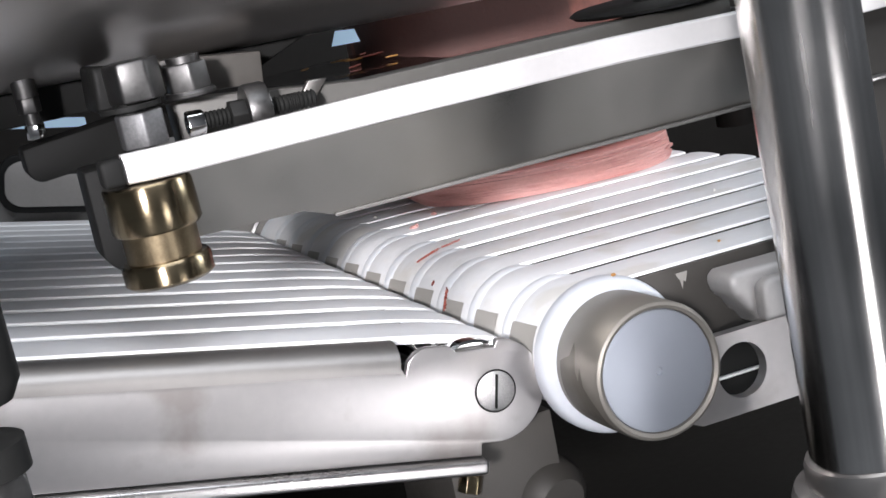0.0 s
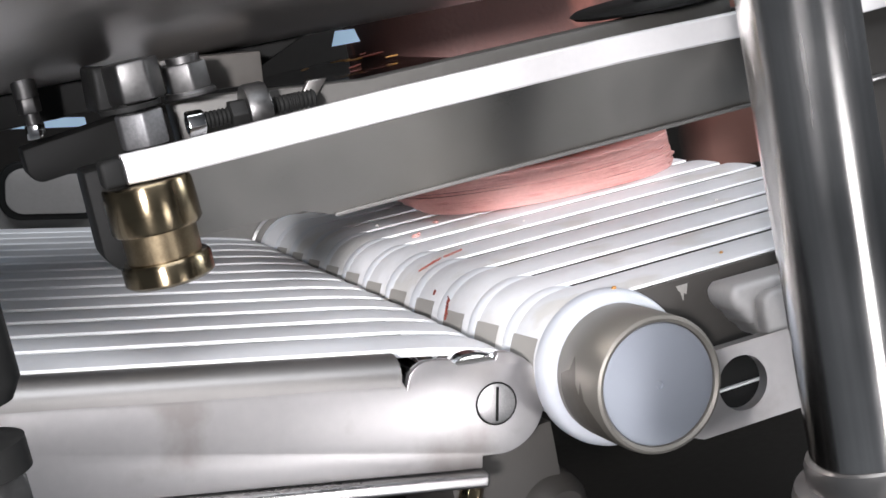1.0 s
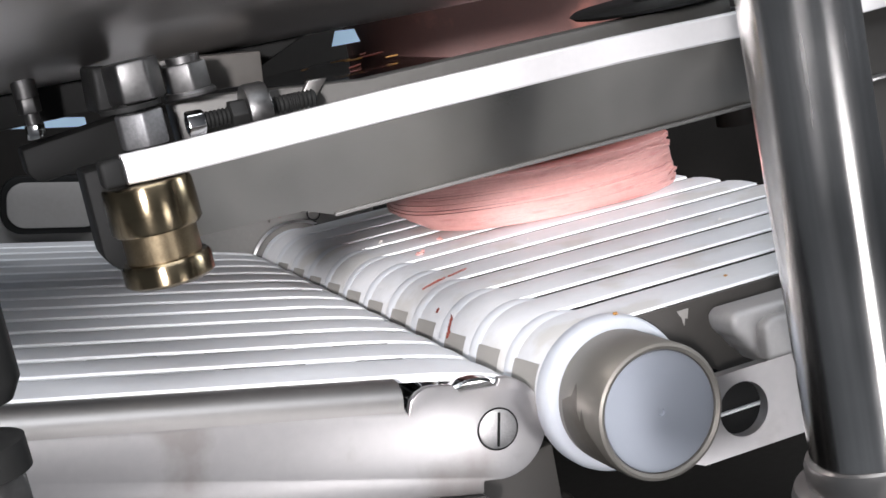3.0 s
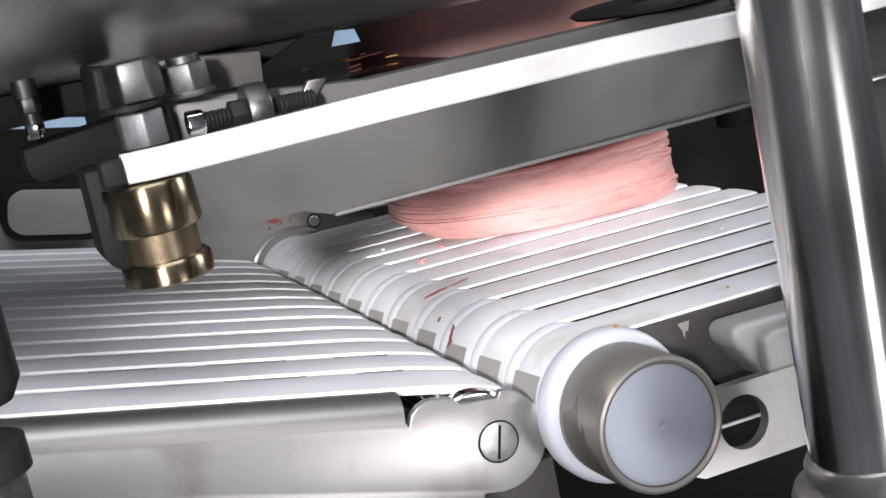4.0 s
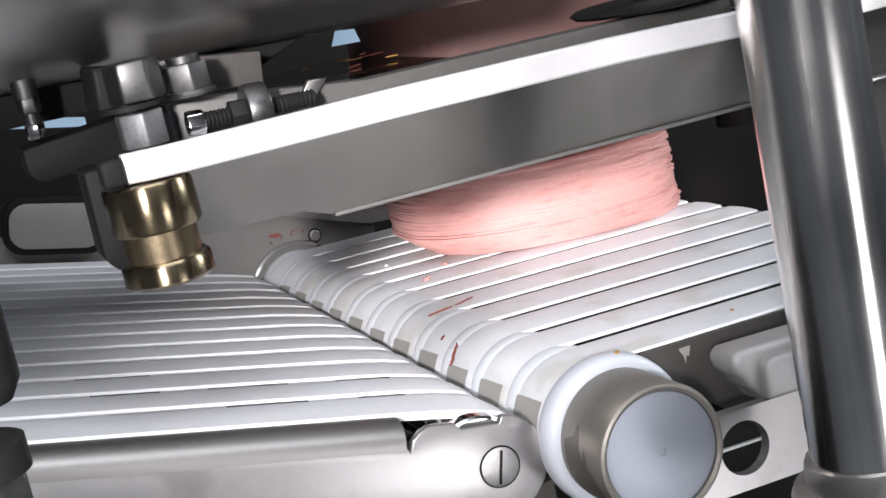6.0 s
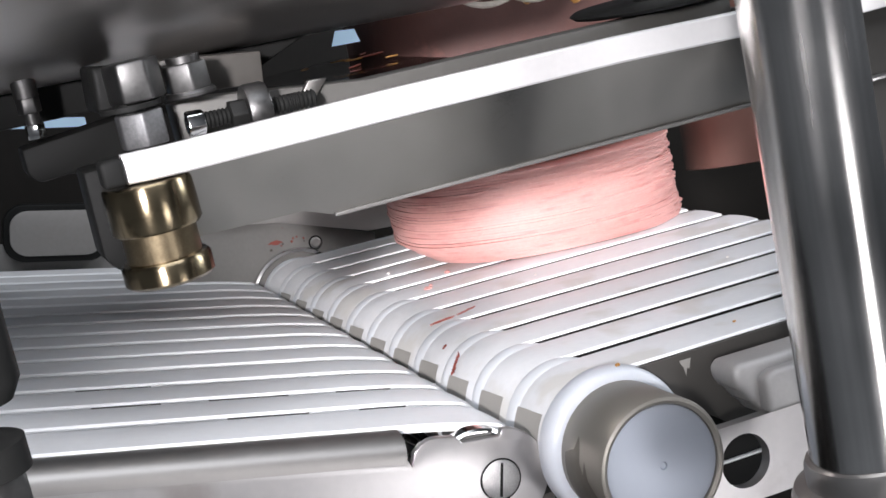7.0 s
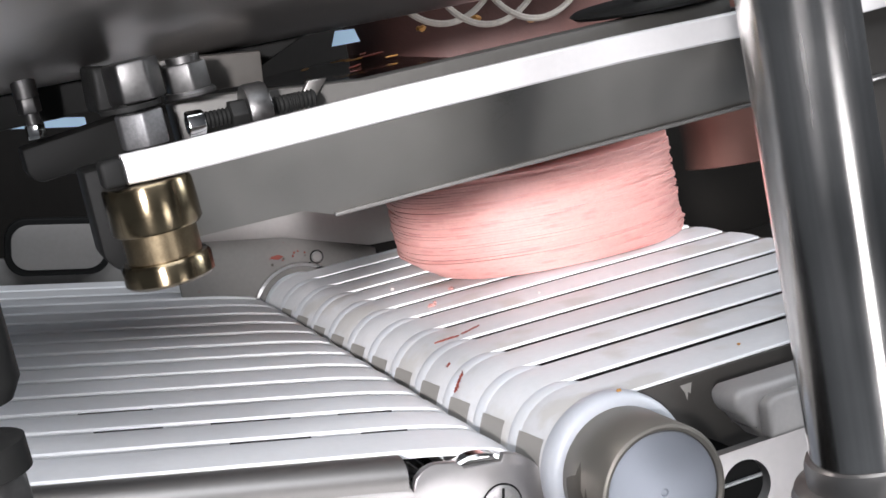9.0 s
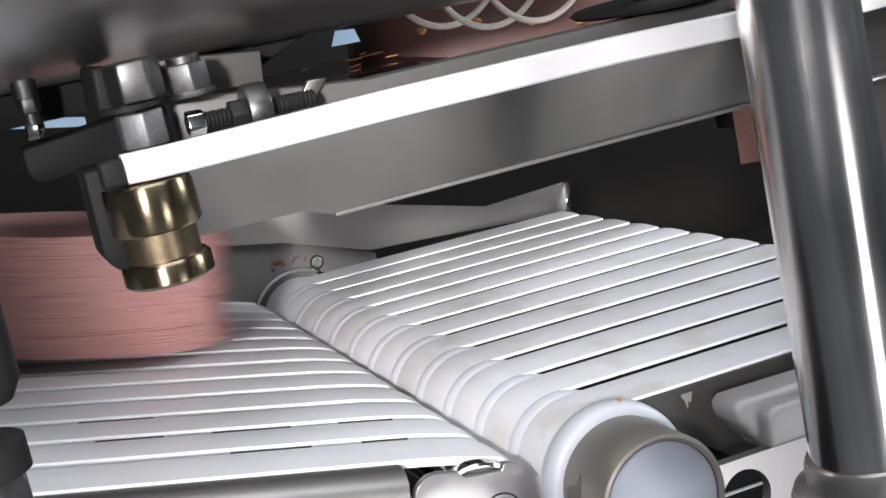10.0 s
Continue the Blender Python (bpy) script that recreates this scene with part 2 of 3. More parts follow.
def discharge_conveyor():
    c = thing("discharge_conveyor", "bead-blasted steel conveyor with slatted white belts, slightly inclined", "conveyor", LEFT0)
    # side plate: long strip with a round nose and a cut in its top edge
    pts = [(-LEN, -0.0195), (-0.004, -0.0195), (-0.004, -0.0158)] + arc(0, 0, 0.0158, -90, 78, 22)[1:]
    pts += [(0.0002, 0.0155), (-0.0005, 0.0132), (-0.0125, 0.0122), (-0.0148, 0.0142), (-0.0210, 0.0142)] + [(-0.0232, 0.0138), (-0.0256, 0.0124), (-0.0275, 0.0102), (-0.0282, 0.0062)]
    pts += [(-0.0292, 0.0080), (-0.0299, 0.0084), (-LEN, 0.0084)]
    part("side_plate", prism(pts, 0.0, 0.003, 0.0004), BLASTED, c, "bead-blasted steel side plate with rounded nose")
    part("side_plate", prism([(-LEN, -0.0195), (0, -0.0195)] + arc(0, 0, 0.0138, -90, 90, 18) + [(-LEN, 0.0138)], 0.4215, 0.4240, 0.0004), BLASTED, c)
    # rolled top edge of the side plate
    roll = [(-0.0001, 0.0070)] + [(0.0085 - 0.0086 * math.cos(radians(a)), 0.0085 + 0.0066 * math.sin(radians(a))) for a in range(0, 91, 10)]
    roll += [(0.0105, 0.0151), (0.0105, 0.0141), (0.0088, 0.0141)] + [(0.0085 - 0.0070 * math.cos(radians(a)), 0.0085 + 0.0055 * math.sin(radians(a))) for a in range(80, -1, -16)]
    nr = len(roll)
    bm = bmesh.new()
    cols = []
    for x in (-LEN, -0.0297):
        cols.append([bm.verts.new((x, y, z)) for y, z in roll])
    for k in range(nr):
        bm.faces.new((cols[0][k], cols[0][(k + 1) % nr], cols[1][(k + 1) % nr], cols[1][k]))
    bm.faces.new(cols[0]), bm.faces.new(cols[1])
    part("top_lip", bm, LIP, c, "curved steel lip beside the belts")
    # lower rail under the plate
    part("lower_rail", box(-LEN, -0.003, -0.004, 0.004, -0.0245, -0.0200, 0.0012, 3), STEEL, c, "steel rail below the side plate")
    # screw with slot
    screw = part("screw", lathe([(0, 0.002), (0.0061, 0.002), (0.0061, -0.0004), (0.0056, -0.0008), (0, -0.0008)], 40, ALONG_Y), SCREW, c, "scuffed round steel screw")
    part("screw_seat", lathe([(0.0058, 0.0), (0.0064, 0.0), (0.0066, -0.0002), (0.0063, -0.0004), (0.0061, -0.0002)], 40, ALONG_Y), DARK, screw)
    part("slot", box(-0.0004, 0.0004, -0.0011, 0.0004, -0.0052, 0.0052, 0.0001), DARK, screw, "dark screwdriver slot")
    # end roller and belts
    part("end_roller", lathe([(0, 0.004), (0.0114, 0.004), (0.0118, 0.006), (0.0118, 0.420), (0, 0.421)], 40, ALONG_Y), CHROME, c, "polished end roller")
    part("roller_collar", lathe([(0, 0.0036), (0.0142, 0.0036), (0.0150, 0.0044), (0.0150, 0.0090), (0.0142, 0.0096), (0, 0.0096)], 48, pose(-0.0050, 0, 0) @ ALONG_Y), CHROME, c, "shiny collar of the end roller")
    part("slide_bed", box(-LEN, -0.026, 0.0135, 0.419, 0.006, 0.0129, 0.0005), DARK, c)
    far_side(c)
    edges = [0.0112] + [0.0420 + 0.0275 * k for k in range(15)]
    for a, b in zip(edges, edges[1:]):
        add_belt(c, a, b - 0.0056, -LEN, 0.0, 0.0134, 0.0024, 1, e=0.0007)
    # dark dashes along the belts' sides
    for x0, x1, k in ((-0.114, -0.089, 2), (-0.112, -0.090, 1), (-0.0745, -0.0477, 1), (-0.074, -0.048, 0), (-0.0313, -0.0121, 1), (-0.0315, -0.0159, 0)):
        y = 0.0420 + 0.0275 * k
        part("belt_dash", box(x0, x1, y - 0.0004, y + 0.0002, 0.0134, 0.0148, 0.0001, 1), SKIRT, c, "dark dash on the belt's side")
    return c


def add_belt(c, y0, y1, x0, x1, r, thick, nose, mat=BELT, e=0.0004, ease=0.024, drop=0.0012, crown=0.0005):
    """One endless flat belt: top run, round the roller, lower run; worn round edges."""
    n = 18
    path = []
    if nose > 0:
        turn_from = math.pi / 2 - 2 * drop / ease
        lead = [k / 8 for k in range(8)]
        arcs = [turn_from - (turn_from + math.pi / 2) * k / n for k in range(n + 1)]
        low = r - drop
        path = [(x0, r)] + [(x1 - ease * (1 - u), r - drop * u * u) for u in lead] + [(x1 + low * math.cos(a), low * math.sin(a)) for a in arcs] + [(x0, -low)]
        norm = [(0, 1)] + [(math.sin(2 * drop * u / ease), math.cos(2 * drop * u / ease)) for u in lead] + [(math.cos(a), math.sin(a)) for a in arcs] + [(0, -1)]
    else:
        path = [(x1, r)] + [(x0 + r * math.cos(a), r * math.sin(a)) for a in [math.pi / 2 + math.pi * k / n for k in range(n + 1)]] + [(x1, -r)]
        norm = [(0, 1)] + [(math.cos(a), math.sin(a)) for a in [math.pi / 2 + math.pi * k / n for k in range(n + 1)]] + [(0, -1)]
    bm = bmesh.new()
    rows = []
    for (x, z), (nx, nz) in zip(path, norm):
        sec = [(y0, 0), (y0, thick - e), (y0 + e, thick), (0.75 * y0 + 0.25 * y1, thick + 0.72 * crown), ((y0 + y1) / 2, thick + crown),
               (0.25 * y0 + 0.75 * y1, thick + 0.72 * crown), (y1 - e, thick), (y1, thick - e), (y1, 0)]
        rows.append([bm.verts.new((x + nx * h, y, z + nz * h)) for y, h in sec])
    for a, b in zip(rows, rows[1:]):
        for k in range(9):
            f = bm.faces.new((a[k], a[(k + 1) % 9], b[(k + 1) % 9], b[k]))
            # sides get a whiter colour that holds the front lamp's light on them
            f.material_index = 1 if k in (0, 1, 6, 7) else 0
    bm.faces.new(rows[0]), bm.faces.new(rows[-1])
    ob = part("belt", bm, mat, c, smooth=30)
    ob.data.materials.append(LIT_SIDE)
    return ob


def far_side(c):
    """Far side plate and the rounded cover on it."""
    part("far_plate", prism([(-0.20, -0.030), (0.020, -0.030), (0.020, 0.0350), (-0.058, 0.0300), (-0.20, 0.0300)], 0.4260, 0.4290, 0.0005), BLASTED_DIRTY, c, "stained steel side plate")
    x0, x1, z0, z1, r = -0.1185, -0.0615, 0.0205, 0.0525, 0.0115
    out = arc(x0 + r, z0 + r, r, 180, 270, 8) + arc(x1 - r, z0 + r, r, 270, 360, 8) + arc(x1 - r, z1 - r, r, 0, 90, 8) + arc(x0 + r, z1 - r, r, 90, 180, 8)
    cov = part("cover", prism(out, 0.4190, 0.4255, 0.0012, 3), DARK, c, "rounded steel cover plate")
    k = 0.0035
    inn = [(x0 + k + (x - x0) * (x1 - x0 - 2 * k) / (x1 - x0), z0 + k + (z - z0) * (z1 - z0 - 2 * k) / (z1 - z0)) for x, z in out]
    part("panel", prism(inn, 0.4175, 0.4195, 0.0006), COVER, cov)


discharge = discharge_conveyor()

# ---------------------------------------------------------------- portioning conveyor with its ringed roller
RIGHT0 = pose(0, 0, -0.0010, -2.4) @ pose(0, 0, 0, 0, 1.863)
PITCH, SLOT0, SLOTS = 0.0292, 0.0317, 13


def patch(c, name, mat, rows, r, label=""):
    """A thin patch of painted shade on a roller: rows of (y, upper angle, lower angle), angles from the top towards the
    discharge side.
    """
    bm = bmesh.new()
    cols = []
    for y, a0, a1 in rows:
        cols.append([bm.verts.new((-r * math.sin(radians(a0 + (a1 - a0) * j / 24)), y, r * math.cos(radians(a0 + (a1 - a0) * j / 24)))) for j in range(25)])
    for p, q in zip(cols, cols[1:]):
        for j in range(24):
            bm.faces.new((p[j], p[j + 1], q[j + 1], q[j]))
    return part(name, bm, mat, c, label)


def crumb(size, seed, m):
    bm = bmesh.new()
    bmesh.ops.create_icosphere(bm, subdivisions=2, radius=size / 2)
    for v in bm.verts:
        v.co *= 1 + 0.5 * noise.noise(v.co * (3 / size) + Vector((seed, 0, 0)))
        v.co.z *= 0.6
    bmesh.ops.transform(bm, verts=bm.verts, matrix=m)
    return bm


def smear(path, width, seed):
    """A streak of residue lying on belt and roller: path of (travel from the roller's top, y); travel is negative on the roller."""
    bm = bmesh.new()
    rng = random.Random(seed)
    r = 0.0211
    n = 26
    prev = None
    for k in range(n):
        f = k / (n - 1) * (len(path) - 1)
        i = min(int(f), len(path) - 2)
        u = path[i][0] + (path[i + 1][0] - path[i][0]) * (f - i)
        y = path[i][1] + (path[i + 1][1] - path[i][1]) * (f - i)
        w = width * (0.35 + 0.9 * rng.random()) * min(1, 0.3 + 3 * min(k, n - 1 - k) / n)
        y += width * 0.5 * (rng.random() - 0.5)
        row = []
        for side, up in ((-1, -0.0001), (0, 0.0005), (1, -0.0001)):
            a, h = u / 0.0211, r + up - 0.0002
            p = (h * math.sin(a), y + side * w / 2, h * math.cos(a)) if u < 0 else (u, y + side * w / 2, h)
            row.append(bm.verts.new(p))
        if prev:
            for j in range(2):
                bm.faces.new((prev[j], prev[j + 1], row[j + 1], row[j]))
        prev = row
    return bm


shade_patches = []


def portioning_conveyor():
    c = thing("portioning_conveyor", "steel portioning conveyor with flat white belts over a ringed roller", "conveyor", RIGHT0)
    # turned end of the roller with its pale plastic cap
    boss = part("roller_end", lathe([(0, 0.0275), (0.0196, 0.0275), (0.0200, 0.0270), (0.0200, 0.0012), (0.0196, 0.0002), (0.0188, -0.0002), (0.0178, 0.0004), (0.0176, 0.0016)], 72, ALONG_Y), BOSS, c, "turned steel roller end")
    part("cap", lathe([(0.0178, 0.0022), (0.0174, 0.0010), (0.0160, 0.0006), (0.0012, 0.0003), (0.0009, 0.0008), (0, 0.0009)], 72, ALONG_Y), CAPFACE, boss, "pale bluish plastic end cap")
    part("roller_core", lathe([(0, 0.0260), (0.0174, 0.0260), (0.0180, 0.0265), (0.0180, 0.384), (0, 0.384)], 64, ALONG_Y), RING, c, "white plastic roller")
    part("end_ring", lathe([(0.0195, 0.0249), (0.0210, 0.0250), (0.0222, 0.0255), (0.0230, 0.0263), (0.0235, 0.0275), (0.02375, 0.0290), (0.02370, 0.0325), (0.0230, 0.0340), (0.0195, 0.0342)], 72, ALONG_Y), ENDRING, c, "frosted white plastic flange ring")
    for k in range(SLOTS - 1):
        y0, y1 = SLOT0 + PITCH * k, SLOT0 + PITCH * (k + 1)
        add_belt(c, y0 + 0.0029, y1 - 0.0029, 0.0, 0.157, 0.0194, 0.0009, -1, BELT_USED)
    for k in range(1, SLOTS):
        y = SLOT0 + PITCH * k
        part("ring", lathe([(0.0175, y - 0.0046), (0.0200, y - 0.0046), (0.02035, y - 0.0036), (0.02055, y - 0.0018), (0.02062, y), (0.02055, y + 0.0018), (0.02035, y + 0.0036), (0.0200, y + 0.0046), (0.0175, y + 0.0046)], 64, ALONG_Y), RING, c)
    # cast shade on the belts, painted as thin darker patches
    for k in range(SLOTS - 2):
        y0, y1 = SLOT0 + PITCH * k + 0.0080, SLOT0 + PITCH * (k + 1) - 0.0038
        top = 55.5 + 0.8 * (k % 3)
        shade_patches.append(patch(c, "shade_smear", SHADE_SMEAR, [(y0, top, 112), (0.65 * y0 + 0.35 * y1, top + 0.8, 112), (0.3 * y0 + 0.7 * y1, top + 1.4, 112), (y1, top + 2.4, 112)], 0.02086, "cast shade painted on the belt"))
    # cast shade with a jagged edge, painted on the roller end
    shade_rows = [(0.0035, 112, 150), (0.006, 100, 150), (0.0085, 92, 150), (0.0100, 76, 150), (0.0112, 88, 150), (0.0128, 80, 150), (0.0140, 64, 150), (0.0156, 58, 150), (0.0168, 70, 150), (0.0190, 72, 150), (0.0222, 76, 150)]
    patch(c, "shade_smear", SHADE_SPECK, shade_rows, 0.02018, "jagged cast shade painted on the roller end")
    part("casing_bit", crumb(0.0016, 5, pose(0.0050, 0.0285, 0.0235)), ORANGE, c, "small orange casing scrap")
    # dark box added so the hole and the space under the belts look black
    part("frame", box(0.012, 0.115, 0.036, 0.370, -0.030, 0.006, 0.001), DARK, c)
    part("far_roller", lathe([(0, 0.024), (0.0186, 0.029), (0.0186, 0.375), (0, 0.375)], 48, pose(0.1570, 0, 0) @ ALONG_Y), SHEET, c)
    part("slide_bed", box(0.012, 0.148, 0.036, 0.378, 0.010, 0.0177, 0.0005), DARK, c)
    # side bar with a round hole
    bm = bmesh.new()
    n = 32
    loops = []
    for y in (0.004, 0.008):
        hole, outer = [], []
        for k in range(n):
            ca, sa = math.cos(2 * math.pi * (k + 0.5) / n), math.sin(2 * math.pi * (k + 0.5) / n)
            hole.append(bm.verts.new((0.0285 + 0.0082 * ca, y, -0.0082 + 0.0082 * sa)))
            s = min((0.085 if ca > 0 else 0.020) / max(abs(ca), 1e-6), (0.0118 if sa > 0 else 0.0128) / max(abs(sa), 1e-6))
            outer.append(bm.verts.new((0.0285 + s * ca, y, -0.0082 + s * sa)))
        loops.append((hole, outer))
    (h0, o0), (h1, o1) = loops
    for k in range(n):
        j = (k + 1) % n
        for quad in ((h0[k], h0[j], o0[j], o0[k]), (h1[k], o1[k], o1[j], h1[j]), (h0[k], h1[k], h1[j], h0[j]), (o0[k], o0[j], o1[j], o1[k])):
            bm.faces.new(quad)
    part("side_bar", bm, BLASTED, c, "steel side bar with a round hole", smooth=30)
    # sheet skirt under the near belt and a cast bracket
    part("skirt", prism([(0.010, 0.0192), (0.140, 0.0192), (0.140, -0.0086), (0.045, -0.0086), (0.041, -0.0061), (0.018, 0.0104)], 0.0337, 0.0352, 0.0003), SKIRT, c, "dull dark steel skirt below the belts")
    bm = bmesh.new()
    for x, z in ((0.0226, 0.0199), (0.0268, 0.0199), (0.0262, 0.0180), (0.0258, 0.0166), (0.0250, 0.0172), (0.0243, 0.0146), (0.0238, 0.0175), (0.0231, 0.0186)):
        bm.verts.new((x + 0.0055, 0.0333, z - 0.0026))
    bm.faces.new(list(bm.verts))
    part("fat_smear", bm, SHADE_SMEAR, c, "pale smear of fat", smooth=0)
    bra = part("bracket", prism([(0.0300, 0.0180), (0.0330, 0.0196), (0.085, 0.0190), (0.085, 0.0015), (0.0395, 0.0015), (0.0372, 0.0060), (0.0350, 0.0072), (0.0335, 0.0110), (0.0308, 0.0125)], 0.006, 0.0205, 0.0022, 3), CAST, c, "cast steel bracket")
    part("bracket_lug", prism([(0.0375, 0.0148), (0.0410, 0.0166), (0.075, 0.0160), (0.075, 0.0042), (0.0372, 0.0042)], 0.001, 0.0065, 0.0016, 3), CAST, bra)
    bolt = part("bolt", lathe([(0, 0.004), (0.0052, 0.004), (0.0052, -0.001), (0.0046, -0.0018), (0.0028, -0.0018), (0.0026, 0.0008), (0, 0.0008)], 32, pose(0.0455, 0.0060, -0.0085) @ ALONG_Y), CAST, c, "socket-head steel bolt")
    part("guide_plate", prism([(-0.0697, 0.0526), (-0.0350, 0.0468), (-0.0023, 0.0406), (0.0154, 0.0347), (0.0442, 0.0250), (0.0788, 0.0232), (0.1614, 0.0179), (0.1646, 0.0352), (0.1152, 0.0327), (0.0572, 0.0474), (0.0192, 0.0544), (-0.0287, 0.0658), (-0.0704, 0.0730)], 0.3835, 0.3850, 0.0004), GUIDE, c, "bent steel guide plate beside the belts")
    part("guide_edge", prism([(0.1610, 0.0177), (0.1642, 0.0178), (0.1671, 0.0352), (0.1641, 0.0351)], 0.3805, 0.3865, 0.0006), CHROME, c)
    fp = part("far_plate", prism([(-0.0600, -0.030), (0.0480, -0.030), (0.0480, 0.0225), (0.0200, 0.0335), (0.0, 0.0400), (-0.0330, 0.0475), (-0.0600, 0.0520)], 0.3870, 0.3900, 0.0006), BLASTED_DIRTY, c, "stained steel side plate with meat specks")
    part("rivet", lathe([(0, 0.002), (0.0030, 0.002), (0.0030, -0.0008), (0.0022, -0.0014), (0, -0.0012)], 24, pose(0.0146, 0.3868, 0.0255) @ ALONG_Y), SHEET, fp, "round steel rivet")
    part("rivet_seat", lathe([(0.0030, -0.0002), (0.0038, -0.0002), (0.0038, 0.0006), (0.0030, 0.0006)], 24, pose(0.0146, 0.3868, 0.0255) @ ALONG_Y), DARK, fp)
    part("rim", lathe([(0.0246, 0.0), (0.0262, 0.0), (0.0268, -0.001), (0.0262, -0.0025), (0.0246, -0.0025)], 64, pose(0, 0.3868, -0.0010) @ ALONG_Y), CHROME, fp, "bright steel rim round the roller end")
    bm = bmesh.new()
    rng = random.Random(4)
    for k in range(14):
        a = 2 * math.pi * k / 14
        q = (0.0045 if math.cos(a) > 0 else 0.0040) * (0.7 + 0.5 * rng.random())
        bm.verts.new((-0.0070 + q * math.cos(a), 0.3866, 0.0306 + 0.0011 * (0.5 + rng.random()) * math.sin(a) - 0.1 * q * math.cos(a)))
    bm.faces.new(list(bm.verts))
    part("meat_fleck", bm, BLOOD, fp, "dried red meat fleck")
    for k in range(10):
        part("meat_fleck", crumb(0.0007 + 0.0009 * rng.random(), 40 + k, pose(-0.012 + 0.050 * rng.random(), 0.3867, 0.0270 + 0.004 * rng.random(), 90) @ pose(0, 0, 0)), BLOOD if k % 3 else SHADE_SPECK, fp, "dark dried meat speck")
    return c


portioning = portioning_conveyor()

# residue that rides on the belts, placed as it lies half-way through
HALF = 5.0
streaks = [part("meat_streak", smear([(-0.0090, 0.1571), (-0.0050, 0.1553), (-0.0015, 0.1549), (0.0010, 0.1557)], 0.0013, 3), BLOOD, portioning, "thin red meat streak"),
           part("meat_streak", smear([(-0.0145, 0.1170), (-0.0192, 0.1142), (-0.0228, 0.1130)], 0.0028, 8), BLOOD, portioning, "red meat smear"),
           part("meat_streak", smear([(-0.0137, 0.1312), (-0.0158, 0.1308)], 0.0013, 9), BLOOD, portioning, "red meat speck")]
flat_streak = part("meat_streak", smear([(0.0022, 0.1561), (0.0070, 0.1589), (0.0122, 0.1618)], 0.0012, 5), BLOOD, portioning, "thin red meat streak")
crumbs = [part("crumb", crumb(sz, i, pose(x + 0.0055, y + 0.0120, 0.0211)), mt, portioning) for i, (x, y, sz, mt) in enumerate((
    (0.0899, 0.1382, 0.0014, CRUMB), (0.0491, 0.0320, 0.0012, ORANGE), (0.0080, 0.2054, 0.0034, MEAT), (0.0110, 0.2100, 0.0018, MEAT),
    (0.0090, 0.2600, 0.0018, CRUMB), (0.1000, 0.1150, 0.0010, CRUMB), (0.0450, 0.1750, 0.0010, CRUMB), (0.0260, 0.2280, 0.0024, MEAT)))]

CRUMB_X = (0.0899, 0.0491, 0.0080, 0.0110, 0.0090, 0.1000, 0.0450, 0.0260)

# ---------------------------------------------------------------- stack of slices on the belts, and the block that is being sliced
STACK_AT = (0.0915, 0.280)
BASE_Z = 0.0052


N_SLICES, SLICE = 40, 0.0012
CUT_Z, LIFT = 0.0170, 0.012
slices = []


def slice_outline(rx, ry, seed, n=72, rough=0.00115):
    pts = []
    for k in range(n):
        a = 2 * math.pi * k / n
        ca, sa = math.cos(a), math.sin(a)
        s = (abs(ca) ** 2.6 + abs(sa) ** 2.6) ** (-1 / 2.6)
        w = noise.noise(Vector((ca * 2.5, sa * 2.5, seed * 0.35))) * rough + noise.noise(Vector((ca * 14, sa * 14, seed * 1.7))) * rough * 0.45
        if ca > 0.55 and rough < 0.00118:
            w += (ca - 0.55) * 0.006 * noise.noise(Vector((sa * 9, seed * 0.9, 4.0)))
        pts.append((ca * s * (rx + w), sa * s * (ry + w)))
    t = radians(-14)
    return [(x * math.cos(t) - y * math.sin(t), x * math.sin(t) + y * math.cos(t)) for x, y in pts]


def meat_stack():
    c = thing("meat_stack", "stack of pink sliced cooked meat on the belts", "sliced meat", pose(*STACK_AT, BASE_Z, -2.4))
    z = 0.0
    for k in range(N_SLICES):
        h = SLICE
        grow = min(1.0, 0.86 + 0.020 * k) if k < 8 else 1.0
        bm = prism(slice_outline(0.0672 * (0.4 + 0.6 * grow), 0.0684 * (0.5 + 0.5 * grow), k), 0, h * 0.995, 0.00012, 1, "z")
        lift = min(k, 9) / 9
        for v in bm.verts:
            v.co.z += lift * (0.0011 * noise.noise(Vector((v.co.x * 22, v.co.y * 22, 3.0))) + 0.0016 * (v.co.x / 0.06) ** 2 * (1 if v.co.x < 0 else 0.4))
        dx = (1 - grow) * 0.055 + 0.0010 * (random.random() - 0.5)
        bmesh.ops.translate(bm, verts=bm.verts, vec=(dx, 0.0006 * (random.random() - 0.5), 0))
        sl = part("slice", bm, MEAT, c, smooth=30)
        sl.location = (0, 0, k * SLICE)
        slices.append(sl)
    return c


stack = meat_stack()


BLOCK0 = pose(0.0860, 0.268, 0.0720)


def meat_block():
    c = thing("meat_block", "reddish block of cooked meat above the blade, not yet sliced", "meat block", BLOCK0)
    # the shade under the hood is put into this darker meat colour
    part("body", prism(slice_outline(0.067, 0.0655, 90, 72, 0.0013), 0, 0.075, 0.006, 3, "z"), MEAT_SHADED, c)
    return c


block = meat_block()
